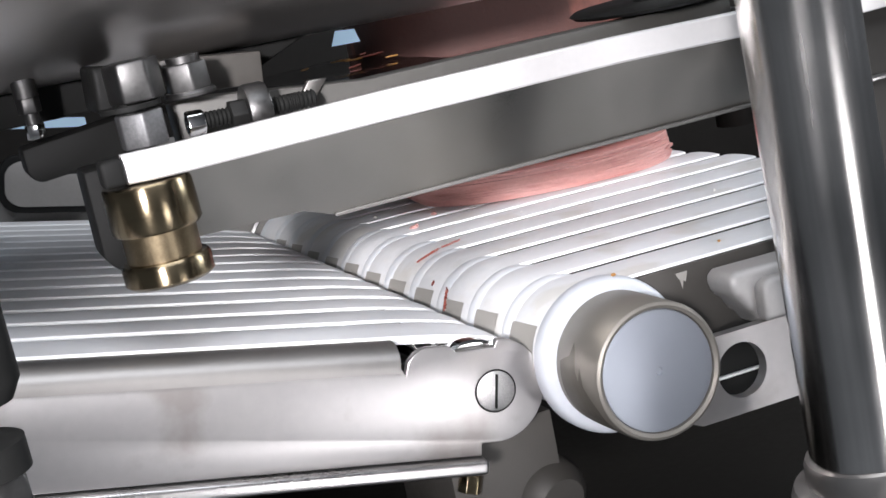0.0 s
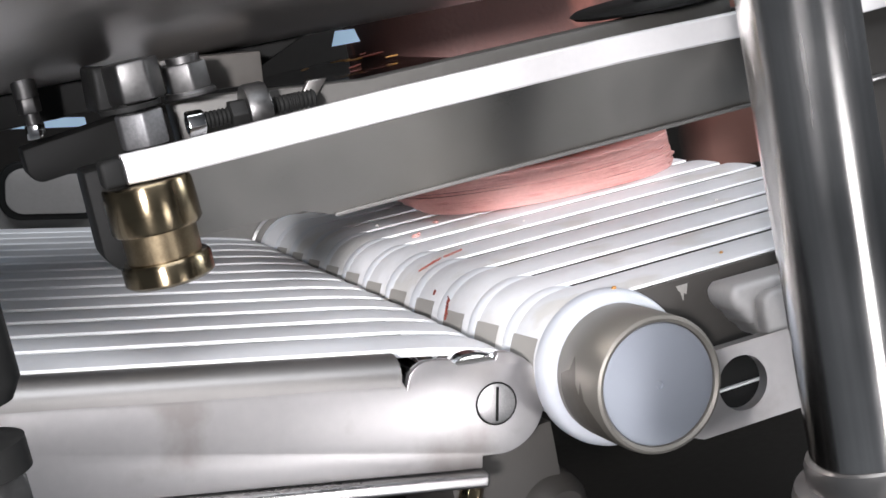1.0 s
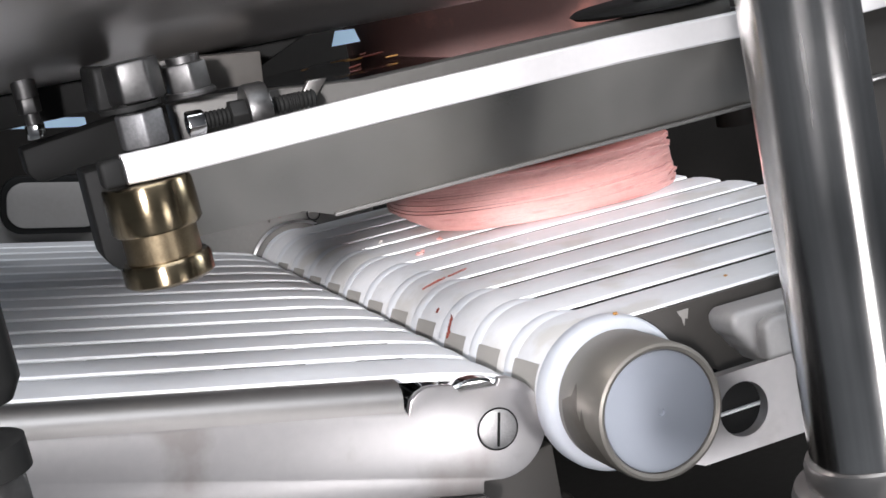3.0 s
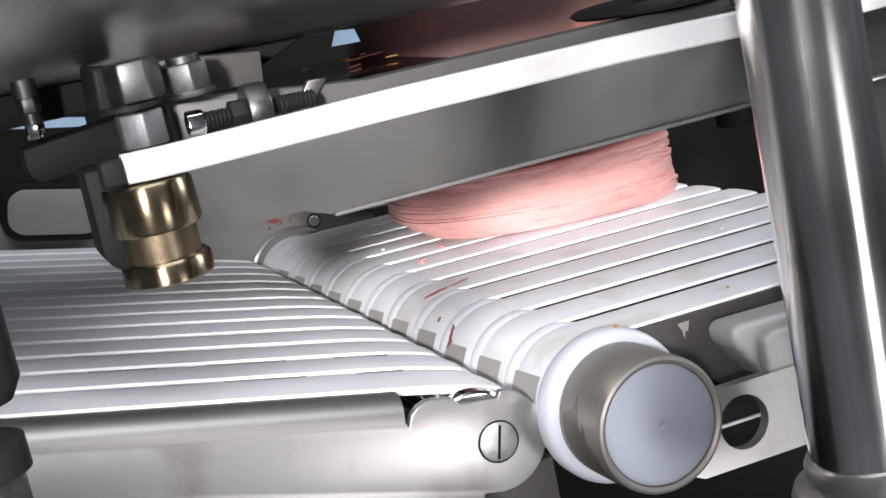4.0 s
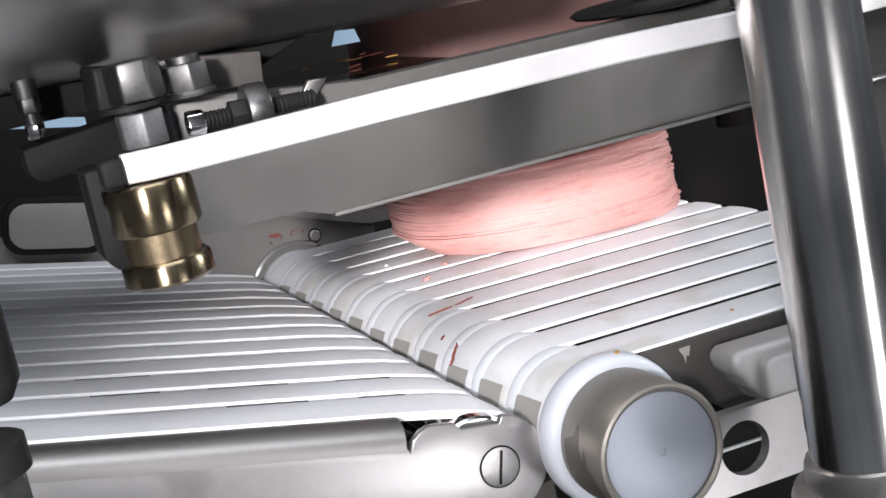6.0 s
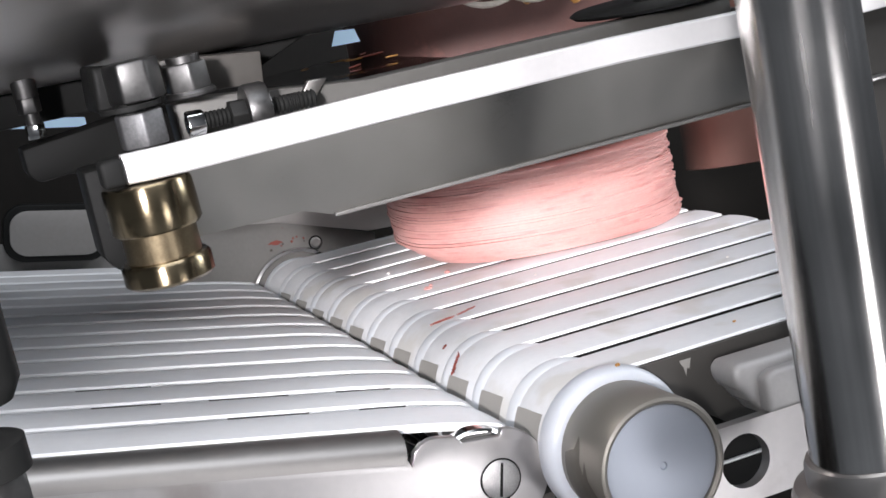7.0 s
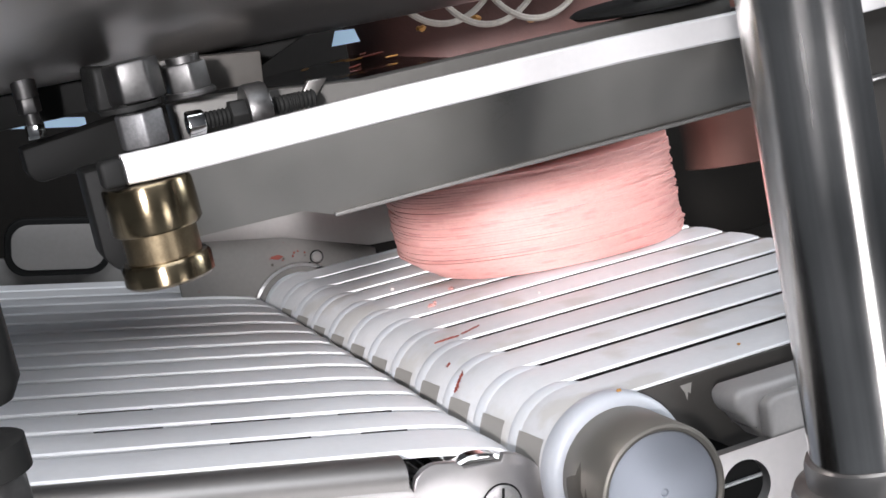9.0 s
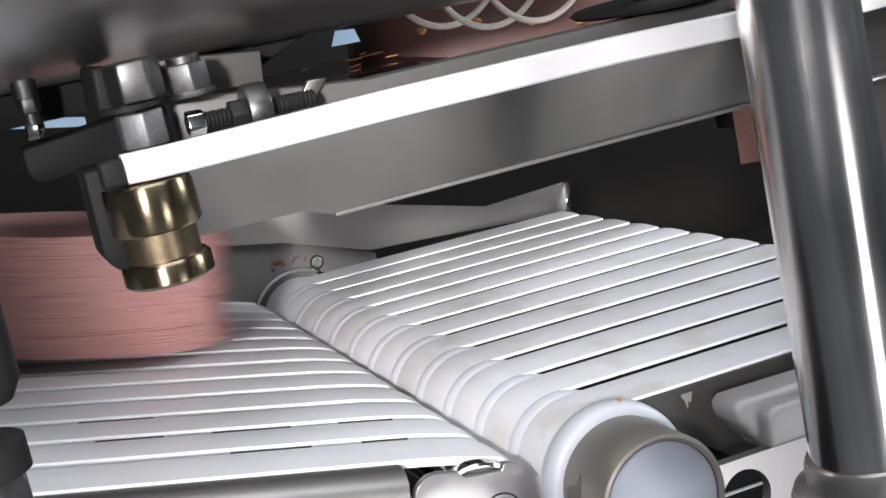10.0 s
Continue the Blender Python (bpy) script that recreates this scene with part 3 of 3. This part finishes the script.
for k, (x, z, yy) in enumerate(((0.045, 0.048, 0.212), (0.062, 0.044, 0.207), (0.082, 0.042, 0.205))):
    bm = bmesh.new()
    n = 40
    prev = None
    for i in range(n + 1):
        a = math.pi * (0.95 + 1.15 * i / n)
        p = Vector((x - STACK_AT[0] + 0.024 * math.cos(a), yy - STACK_AT[1] - 0.004 * math.sin(a * 2) - 0.002, z + 0.026 + 0.020 * math.sin(a)))
        ring = [bm.verts.new(p + Vector((0.0013 * math.cos(b) * math.cos(a), 0.0013 * math.sin(b), 0.0013 * math.cos(b) * math.sin(a)))) for b in (0, 1.05, 2.09, 3.14, 4.19, 5.24)]
        if prev:
            for j in range(6):
                bm.faces.new((prev[j], prev[(j + 1) % 6], ring[(j + 1) % 6], ring[j]))
        prev = ring
    part("cord", bm, ROPE, block, "grey netting cord round the end")
for k, (x, z) in enumerate(((0.034, 0.054), (0.052, 0.054), (0.097, 0.044), (0.076, 0.048))):
    part("casing_bit", crumb(0.004, 20 + k, pose(x - STACK_AT[0], (0.222 if x < 0.04 else 0.2065) - STACK_AT[1] - 0.003, z)), ORANGE, block, "yellow casing scrap")

# blade turning behind the stack
blade = thing("slicing_blade", "turning polished blade drum with the meat's reflection painted on", "blade", pose(0.243, 0.326, -0.0175))
bm = bmesh.new()
n = 40
prev = None
for i in range(n + 1):
    a = radians(-90 - 52 + 104 * i / n)
    row = [bm.verts.new((r * math.cos(a), r * math.sin(a), z)) for r, z in ((0.066, 0.0), (0.068, 0.0008), (0.068, 0.088), (0.062, 0.088), (0.062, 0.0))]
    if prev:
        for j in range(5):
            bm.faces.new((prev[j], prev[(j + 1) % 5], row[(j + 1) % 5], row[j]))
    else:
        bm.faces.new(row)
    prev = row
bm.faces.new(prev)
# the pink of mirrored meat is put into the rim's colour
part("rim", bm, BLADE_REFLECT, blade, "curved blade rim, pink reflection of meat in its colour")
part("hub", lathe([(0, 0.010), (0.012, 0.010), (0.012, 0.085), (0, 0.085)], 32), BLACK, blade)

# ---------------------------------------------------------------- fixed frame over the conveyors
arm = thing("guard_arm", "steel cutting-frame arm with a bright edge over the conveyors", "machine arm")
bar = bmesh.new()
cols = []
for x, top, low in ((-0.1226, 0.0895, 0.0814), (-0.1165, 0.0895, 0.0813), (-0.1100, 0.0894, 0.0812), (-0.0440, 0.0891, 0.0807), (0.0270, 0.0877, 0.0796), (0.0800, 0.0855, 0.0774)):
    back = 0.0420 + 0.004 * (max(-0.111 - x, 0) / 0.0178) ** 2 + 0.014 * (max(-0.111 - x, 0) / 0.0178) ** 6
    cols.append([bar.verts.new((x, back + d, z)) for d, z in ((0.0006, top), (0.0, top - 0.0006), (0.0, low + 0.0006), (0.0006, low), (0.0036, low), (0.0036, top))])
for a, b in zip(cols, cols[1:]):
    for k in range(6):
        bar.faces.new((a[k], a[(k + 1) % 6], b[(k + 1) % 6], b[k]))
bar.faces.new(cols[0]), bar.faces.new(cols[-1])
# the bar's shaded nose, put in as a dark piece of its own
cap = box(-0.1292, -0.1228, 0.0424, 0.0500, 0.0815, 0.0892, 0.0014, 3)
part("shaded_end", cap, DARK, arm, "rounded end of the bar, coloured dark for its shade")
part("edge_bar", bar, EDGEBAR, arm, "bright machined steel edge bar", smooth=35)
web = bmesh.new()
loops = []
for back in (0.0, 0.003):
    loops.append([web.verts.new((x, 0.0465 + (0.0808 - z) * 0.33 + back, z)) for x, z in
                  ((-0.1110, 0.0615), (-0.0752, 0.0602), (-0.0662, 0.0565), (0.0830, 0.0540), (0.0830, 0.0784), (-0.1110, 0.0808))])
web.faces.new(loops[0]), web.faces.new(loops[1])
for k in range(6):
    j = (k + 1) % 6
    web.faces.new((loops[0][k], loops[0][j], loops[1][j], loops[1][k]))
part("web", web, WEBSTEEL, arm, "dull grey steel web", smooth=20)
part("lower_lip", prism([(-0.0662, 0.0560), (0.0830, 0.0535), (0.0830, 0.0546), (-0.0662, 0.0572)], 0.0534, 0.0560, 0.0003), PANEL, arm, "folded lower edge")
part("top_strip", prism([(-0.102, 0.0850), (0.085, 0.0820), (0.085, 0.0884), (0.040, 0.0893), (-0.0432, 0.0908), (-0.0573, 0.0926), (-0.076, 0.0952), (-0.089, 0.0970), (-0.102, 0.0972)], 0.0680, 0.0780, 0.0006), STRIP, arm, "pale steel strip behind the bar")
part("brace", prism([(-0.0690, 0.0860), (-0.0640, 0.0860), (-0.0560, 0.0945), (-0.0620, 0.0950)], 0.0655, 0.0676, 0.0005), WEBSTEEL, arm)


knob = thing("brass_knob", "turned brass knob with grooved waist under the arm", "knob", pose(-0.1168, 0.052, 0.0806))
part("upper_collar", lathe([(0.0098, -0.0138), (0.0118, -0.0136), (0.0126, -0.0126), (0.0126, -0.0008), (0.0120, 0), (0, 0)], 48), BRASS, knob)
part("waist", lathe([(0.0104, -0.0220), (0.0104, -0.0130)], 48), BRASS_DULL, knob, "rough brass waist")
part("lower_collar", lathe([(0, -0.0285), (0.0114, -0.0285), (0.0126, -0.0275), (0.0126, -0.0228), (0.0118, -0.0218), (0.0100, -0.0215)], 48), BRASS, knob)

post = thing("guide_post", "polished round steel guide post", "post", pose(0.0281, -0.050, -0.0215, 0, -0.2, 0))
part("shaft", lathe([(0, 0), (0.0144, 0), (0.0144, 0.20), (0, 0.20)], 96), POST, post)
part("collar", lathe([(0, -0.02), (0.0200, -0.02), (0.0205, -0.009), (0.0195, -0.0065), (0.0162, -0.0055), (0.0162, -0.0008), (0.0156, 0.0008), (0.0143, 0.0012)], 64), SHEET, post, "stepped steel collar")

hood = thing("blade_hood", "large rounded steel blade housing above the arm", "machine hood")
part("shell", lathe([(0, -0.25), (0.080, -0.25), (0.085, -0.245), (0.085, 0.105), (0.080, 0.11), (0, 0.11)], 128, pose(-0.08, 0.112, 0.1915, 0, 92.0, 0)), HOOD, hood, "smooth satin steel shell")
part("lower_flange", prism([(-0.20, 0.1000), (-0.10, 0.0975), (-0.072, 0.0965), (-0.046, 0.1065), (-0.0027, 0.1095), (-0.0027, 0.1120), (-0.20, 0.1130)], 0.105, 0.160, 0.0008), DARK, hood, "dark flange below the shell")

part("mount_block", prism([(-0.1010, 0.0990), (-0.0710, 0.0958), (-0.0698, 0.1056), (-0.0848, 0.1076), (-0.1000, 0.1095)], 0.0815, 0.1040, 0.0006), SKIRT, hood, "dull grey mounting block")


def stud_and_nuts():
    """Clamping stud through the arm's end, with two hexagon nuts."""
    c = thing("clamping_stud", "zinc-plated stud with two hexagon nuts on the arm", "stud", pose(-0.1150, 0.0575, 0.0890, 0, 0, 0))
    part("rod", lathe([(0, -0.002), (0.004, -0.002), (0.004, 0.0215), (0, 0.0215)], 24), NUTS, c)
    part("lower_nut", hexnut(0.0124, 0.0098, m=pose(0.0016, 0, 0.0, 0, 0, 0)), NUT_WORN, c, "worn hexagon nut")
    part("upper_nut", hexnut(0.0138, 0.0112, m=pose(0.0026, 0, 0.0125, 0, 0, 22)), NUTS, c, "worn hexagon nut")
    part("washer", lathe([(0, 0.0108), (0.0085, 0.0108), (0.0085, 0.0122), (0, 0.0122)], 40), DARK, c)


stud_and_nuts()
cap_bolt = thing("cap_bolt", "polished hexagon cap bolt with a flange", "bolt", pose(-0.0970, 0.0620, 0.1000))
part("head", hexnut(0.0115, 0.0085), NUTS, cap_bolt)
part("flange", lathe([(0, -0.0008), (0.0072, -0.0008), (0.0074, 0), (0.0068, 0.0008), (0, 0.0012)], 40), NUTS, cap_bolt)
part("shank", lathe([(0, 0.0080), (0.0048, 0.0080), (0.0048, 0.0105), (0, 0.0105)], 24), NUTS, cap_bolt)
lug = thing("dark_lug", "dark coated steel lug above the arm", "machine block")
part("body", prism([(-0.1235, 0.1000), (-0.1135, 0.0975), (-0.1125, 0.1110), (-0.1225, 0.1130)], 0.060, 0.085, 0.0015, 3), DARK, lug)

# adjusting screw lying along the arm
adj = thing("adjusting_screw", "threaded steel adjusting screw with nuts along the arm", "screw", pose(-0.0990, 0.0580, 0.0918, 0, 92, 0))
part("rod", lathe([(0, -0.002)] + [(0.0026 - 0.0005 * (k % 2), -0.002 + 0.0006 * k) for k in range(64)] + [(0, 0.0366)], 20), DARK, adj, "dark threaded rod")
part("end_nut", hexnut(0.0064, 0.0050, m=pose(0, 0, -0.0020, 0, 0, 15)), CHROME, adj, "shiny hexagon nut")
part("lock_nut", hexnut(0.0075, 0.0055, m=pose(0, 0, 0.0105, 0, 0, 0)), DARK, adj)
part("thrust_ring", lathe([(0.0026, 0.0150), (0.0074, 0.0150), (0.0078, 0.0157), (0.0078, 0.0208), (0.0074, 0.0215), (0.0026, 0.0215)], 40), NUTS, adj, "steel thrust ring")
part("spring", lathe([(0.0027 - 0.0007 * (k % 2), 0.0215 + 0.0007 * k) for k in range(18)], 20), DARK, adj, "dark coil spring")

# dark bracket and block behind the knob
bracket = thing("hinge_bracket", "dark coated steel hinge bracket with rounded foot", "bracket")
part("arm", prism([(-0.1440, 0.0935), (-0.1130, 0.0960), (-0.1150, 0.0800), (-0.1330, 0.0835)] + arc(-0.1395, 0.0875, 0.0045, 270, 180, 6), 0.085, 0.100, 0.001), DARK, bracket)
part("foot", prism([(-0.1310, 0.0850), (-0.1080, 0.0850), (-0.1130, 0.0560)] + arc(-0.1230, 0.0625, 0.0085, 270, 190, 8), 0.066, 0.084, 0.001), DARK, bracket)
small = thing("small_bolt", "small zinc-plated bolt with two nuts", "bolt", pose(-0.1385, 0.088, 0.0965, 0, 0, 0))
part("rod", lathe([(0, -0.001), (0.0022, -0.001), (0.0022, 0.016), (0, 0.016)], 16), NUTS, small)
part("lower_nut", hexnut(0.0052, 0.0042, m=pose(0, 0, -0.001, 0, 0, 10)), CHROME, small)
part("upper_nut", hexnut(0.0060, 0.0045, m=pose(0, 0, 0.0065, 0, 0, 25)), NUTS, small)
part("sleeve", lathe([(0, 0.011), (0.0036, 0.011), (0.0036, 0.0165), (0, 0.0165)], 24), NUTS, small)

# table of polished steel in front of the block
table = thing("blade_table", "dark polished steel table round the meat block", "machine table")
part("front_plate", box(-0.075, 0.095, 0.0790, 0.1120, 0.0800, 0.0830, 0.0004), MIRROR, table)
part("side_plate", box(-0.075, 0.0160, 0.1122, 0.262, 0.0800, 0.0830, 0.0004), MIRROR, table)

# small glowing sheets added for the pale blue light and glint between machine parts
glow = bpy.data.materials.new("pale_blue_glow")
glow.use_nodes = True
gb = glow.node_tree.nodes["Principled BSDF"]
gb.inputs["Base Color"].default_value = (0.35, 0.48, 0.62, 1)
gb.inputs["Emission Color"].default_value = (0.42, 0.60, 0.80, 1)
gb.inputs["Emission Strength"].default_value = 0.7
tagged(part("backdrop", prism([(-0.1490, 0.0935), (-0.1105, 0.0855), (-0.1105, 0.0890), (-0.1490, 0.0980)], 0.205, 0.206, 0), glow, smooth=0), "pale blue glowing sheet set in a gap of the machine", "backdrop", kind="structure")
tagged(part("backdrop", prism([(-0.0215, 0.0955), (-0.0105, 0.0950), (-0.0118, 0.1000), (-0.0190, 0.1008)], 0.168, 0.169, 0), glow, smooth=0), "pale blue glowing sheet set in a gap of the machine", "backdrop", kind="structure")
tagged(part("backdrop", prism([(-0.170, 0.040), (-0.1455, 0.040), (-0.1405, 0.075), (-0.170, 0.080)], 0.335, 0.336, 0), glow, smooth=0), "pale blue glowing sheet set in a gap of the machine", "backdrop", kind="structure")

# scraps of casing on the table
rng = random.Random(12)
for k in range(7):
    size = 0.3 + 0.45 * rng.random()
    outline = [(size * (0.7 + 0.6 * rng.random()) * u, size * (0.5 + rng.random()) * v) for u, v in ((-0.008, -0.001), (-0.002, -0.0025), (0.004, -0.002), (0.009, 0.0005), (0.003, 0.0025), (-0.005, 0.0015))]
    scrap = tagged(part("casing_scrap", prism(outline, 0, 0.0005, 0.0001, 1, "z"), ORANGE if k % 3 else BLOOD, smooth=30), "orange scrap of sausage casing on the table" if k % 3 else "dark red scrap of meat on the table", "scrap", "scraps on the table")
    scrap.matrix_world = pose(-0.018 + 0.032 * rng.random(), 0.196 + 0.046 * rng.random(), 0.0832 + 0.0006 * k, 0, 0, 90 * rng.random() - 45)

# clamp plate and stud at the arm's far end
clamp = thing("clamp_plate", "dark clamp disc with a polished stud", "clamp", pose(0.067, 0.085, 0.0900))
part("disc", lathe([(0, 0), (0.0275, 0), (0.0290, 0.0012), (0.0275, 0.0022), (0, 0.0022)], 64), DARK, clamp)
part("stud", lathe([(0, 0.0022), (0.0070, 0.0022), (0.0075, 0.004), (0.0060, 0.005), (0.0060, 0.03), (0, 0.03)], 40), CHROME, clamp)

# panel beyond the post
panel = thing("side_panel", "pale steel side panel behind the guide post", "machine panel")
part("upper_sheet", box(0.0790, 0.125, 0.0, 0.003, 0.0815, 0.105, 0.0006), EDGEBAR, panel)
part("lower_sheet", box(0.0800, 0.125, 0.004, 0.007, 0.030, 0.0812, 0.0006), SKIRT, panel)
part("seam", box(0.0795, 0.125, 0.0025, 0.0045, 0.0610, 0.0625, 0.0003), STEEL, panel)

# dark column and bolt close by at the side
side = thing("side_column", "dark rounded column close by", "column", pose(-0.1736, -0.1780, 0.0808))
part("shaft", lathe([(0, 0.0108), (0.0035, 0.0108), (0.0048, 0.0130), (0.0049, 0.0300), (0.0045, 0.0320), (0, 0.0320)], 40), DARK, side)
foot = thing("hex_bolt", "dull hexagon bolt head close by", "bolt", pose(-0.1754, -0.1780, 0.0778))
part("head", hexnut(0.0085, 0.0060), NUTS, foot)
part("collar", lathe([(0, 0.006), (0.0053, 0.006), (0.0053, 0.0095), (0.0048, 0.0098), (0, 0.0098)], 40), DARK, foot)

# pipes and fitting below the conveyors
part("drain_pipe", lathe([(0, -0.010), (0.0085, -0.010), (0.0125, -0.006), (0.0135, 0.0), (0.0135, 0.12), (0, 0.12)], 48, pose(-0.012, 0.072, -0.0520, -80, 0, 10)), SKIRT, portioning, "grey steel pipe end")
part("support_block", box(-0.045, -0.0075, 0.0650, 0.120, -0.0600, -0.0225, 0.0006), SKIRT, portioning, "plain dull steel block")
turn = LEFT0.inverted()
fit_ = part("hose_fitting", hexnut(0.0070, 0.0060, m=turn @ pose(-0.0420, 0.062, -0.0430, 0, 25, 20)), BRASS, discharge, "small brass hose fitting")
part("tail", lathe([(0, 0.006), (0.0028, 0.006), (0.0022, 0.011), (0, 0.011)], 24, turn @ pose(-0.0420, 0.062, -0.0430, 0, 25, 20)), CHROME, fit_)
part("under_tray", box(-0.25, -0.02, 0.020, 0.33, -0.030, -0.0265, 0.0006), DARK, discharge)


# ---------------------------------------------------------------- motion
def motions():
    drift = Vector((-0.1688, -0.0364, -0.985)) * 0.00389
    times = [0.5 * k for k in range(20)] + [9.7, 9.75, 10.0]

    def down(t):
        return drift * min(t, 9.75)

    for ob, base in ((discharge, LEFT0), (portioning, RIGHT0)):
        walk(ob, [(t, Matrix.Translation(down(t)) @ base) for t in times])
    sx, sy = STACK_AT
    rows = [(t, pose(sx, sy, BASE_Z + down(t).z, -2.4) @ pose(0, 0, 0, 0, 1.863)) for t in times if t < 9.4]
    for t, x, dz, turn in ((9.5, 0.0, 0, 1.863), (9.6, -0.020, 0.0006, 1.863), (9.7, -0.066, 0.0021, 1.863), (9.8, -0.124, 0.0085, 6), (9.9, -0.170, 0.0155, 11.5), (10.0, -0.225, 0.0268, 13.96)):
        rows.append((t, pose(sx + x, sy, BASE_Z + down(t).z + dz, -2.4) @ pose(0, 0, 0, 0, turn, 0)))
    walk(stack, rows)
    speed = -drift.z
    for k, sl in enumerate(slices):
        cut = ((k + 1) * SLICE + BASE_Z - CUT_Z) / speed
        low, high = pose(0, 0, k * SLICE), pose(0, 0, k * SLICE + LIFT)
        if cut <= 0.15:
            walk(sl, [(0.0, low), (10.0, low)])
        elif cut < 9.5:
            walk(sl, [(0.0, high), (cut - 0.10, high), (cut, low), (10.0, low)])
        else:
            walk(sl, [(0.0, high), (9.25, high), (9.35, low), (10.0, low)])
    for ob in streaks:
        ride = lambda t: (t - HALF) * drift.x * -1 / 0.0211
        rows = [(t, pose(0, 0, 0, 0, math.degrees(ride(t)), 0)) for t in times if t < 9.45]
        rows += [(9.5, pose(0, 0, 0, 0, math.degrees(ride(9.5)), 0)), (9.6, pose(0, 0, 0, 0, -30, 0)), (9.7, pose(0, 0, 0, 0, -110, 0)), (10.0, pose(0, 0, 0, 0, -150, 0))]
        walk(ob, rows)
    # the painted shade turns out of view as the belts run
    for ob in shade_patches:
        still = Matrix()
        walk(ob, [(0.0, still), (9.4, still), (9.5, still), (9.6, pose(0, 0, 0, 0, -40, 0)), (9.7, pose(0, 0, 0, 0, -110, 0)), (10.0, pose(0, 0, 0, 0, -112, 0))])
    # what lies on the flat run is carried to the roller and round it
    for ob, far in zip(crumbs + [flat_streak], [x + 0.0055 for x in CRUMB_X] + [0.004]):
        creep = (9.5 - HALF) * -drift.x
        rows = [(t, pose((t - HALF) * -drift.x, 0, 0)) for t in times if t < 9.45]
        for k in range(11):
            travel = (0, 0.006, 0.022, 0.044, 0.068, 0.093, 0.118, 0.142, 0.165, 0.186, 0.205)[k]
            reach = min(travel, far + creep)
            rows.append((9.5 + 0.05 * k, pose(0, 0, 0, 0, -min(math.degrees((travel - reach) / 0.0211), 165), 0) @ pose(creep - reach, 0, 0)))
        walk(ob, rows)
    # the blade turns about one round between the half seconds
    shown = (0, 1, 1, 1, 0, 1, 0, 0, 0, 1, 1, 1, 0, 0, 1, 1, 0, 0, 1, 0, 0)
    base, angle, rows = pose(0.243, 0.326, -0.0175), 90.0, []
    for k in range(19):
        turn_by = 360.0 if shown[k] == shown[k + 1] else (450.0 if shown[k] else 270.0)
        if k == 18:
            turn_by = 378.0 - angle % 360 + (360.0 if angle % 360 > 198 else 0.0)
        for j in range(6):
            rows.append((0.5 * k + j / 12, base @ pose(0, 0, 0, 0, 0, angle + turn_by * j / 6)))
        angle += turn_by
    rows += [(t, base @ pose(0, 0, 0, 0, 0, angle)) for t in (9.5, 9.6, 10.0)]
    walk(blade, rows)
    walk(block, [(t, Matrix.Translation((0, 0, down(min(t, 9.3)).z)) @ BLOCK0) for t in times])


motions()
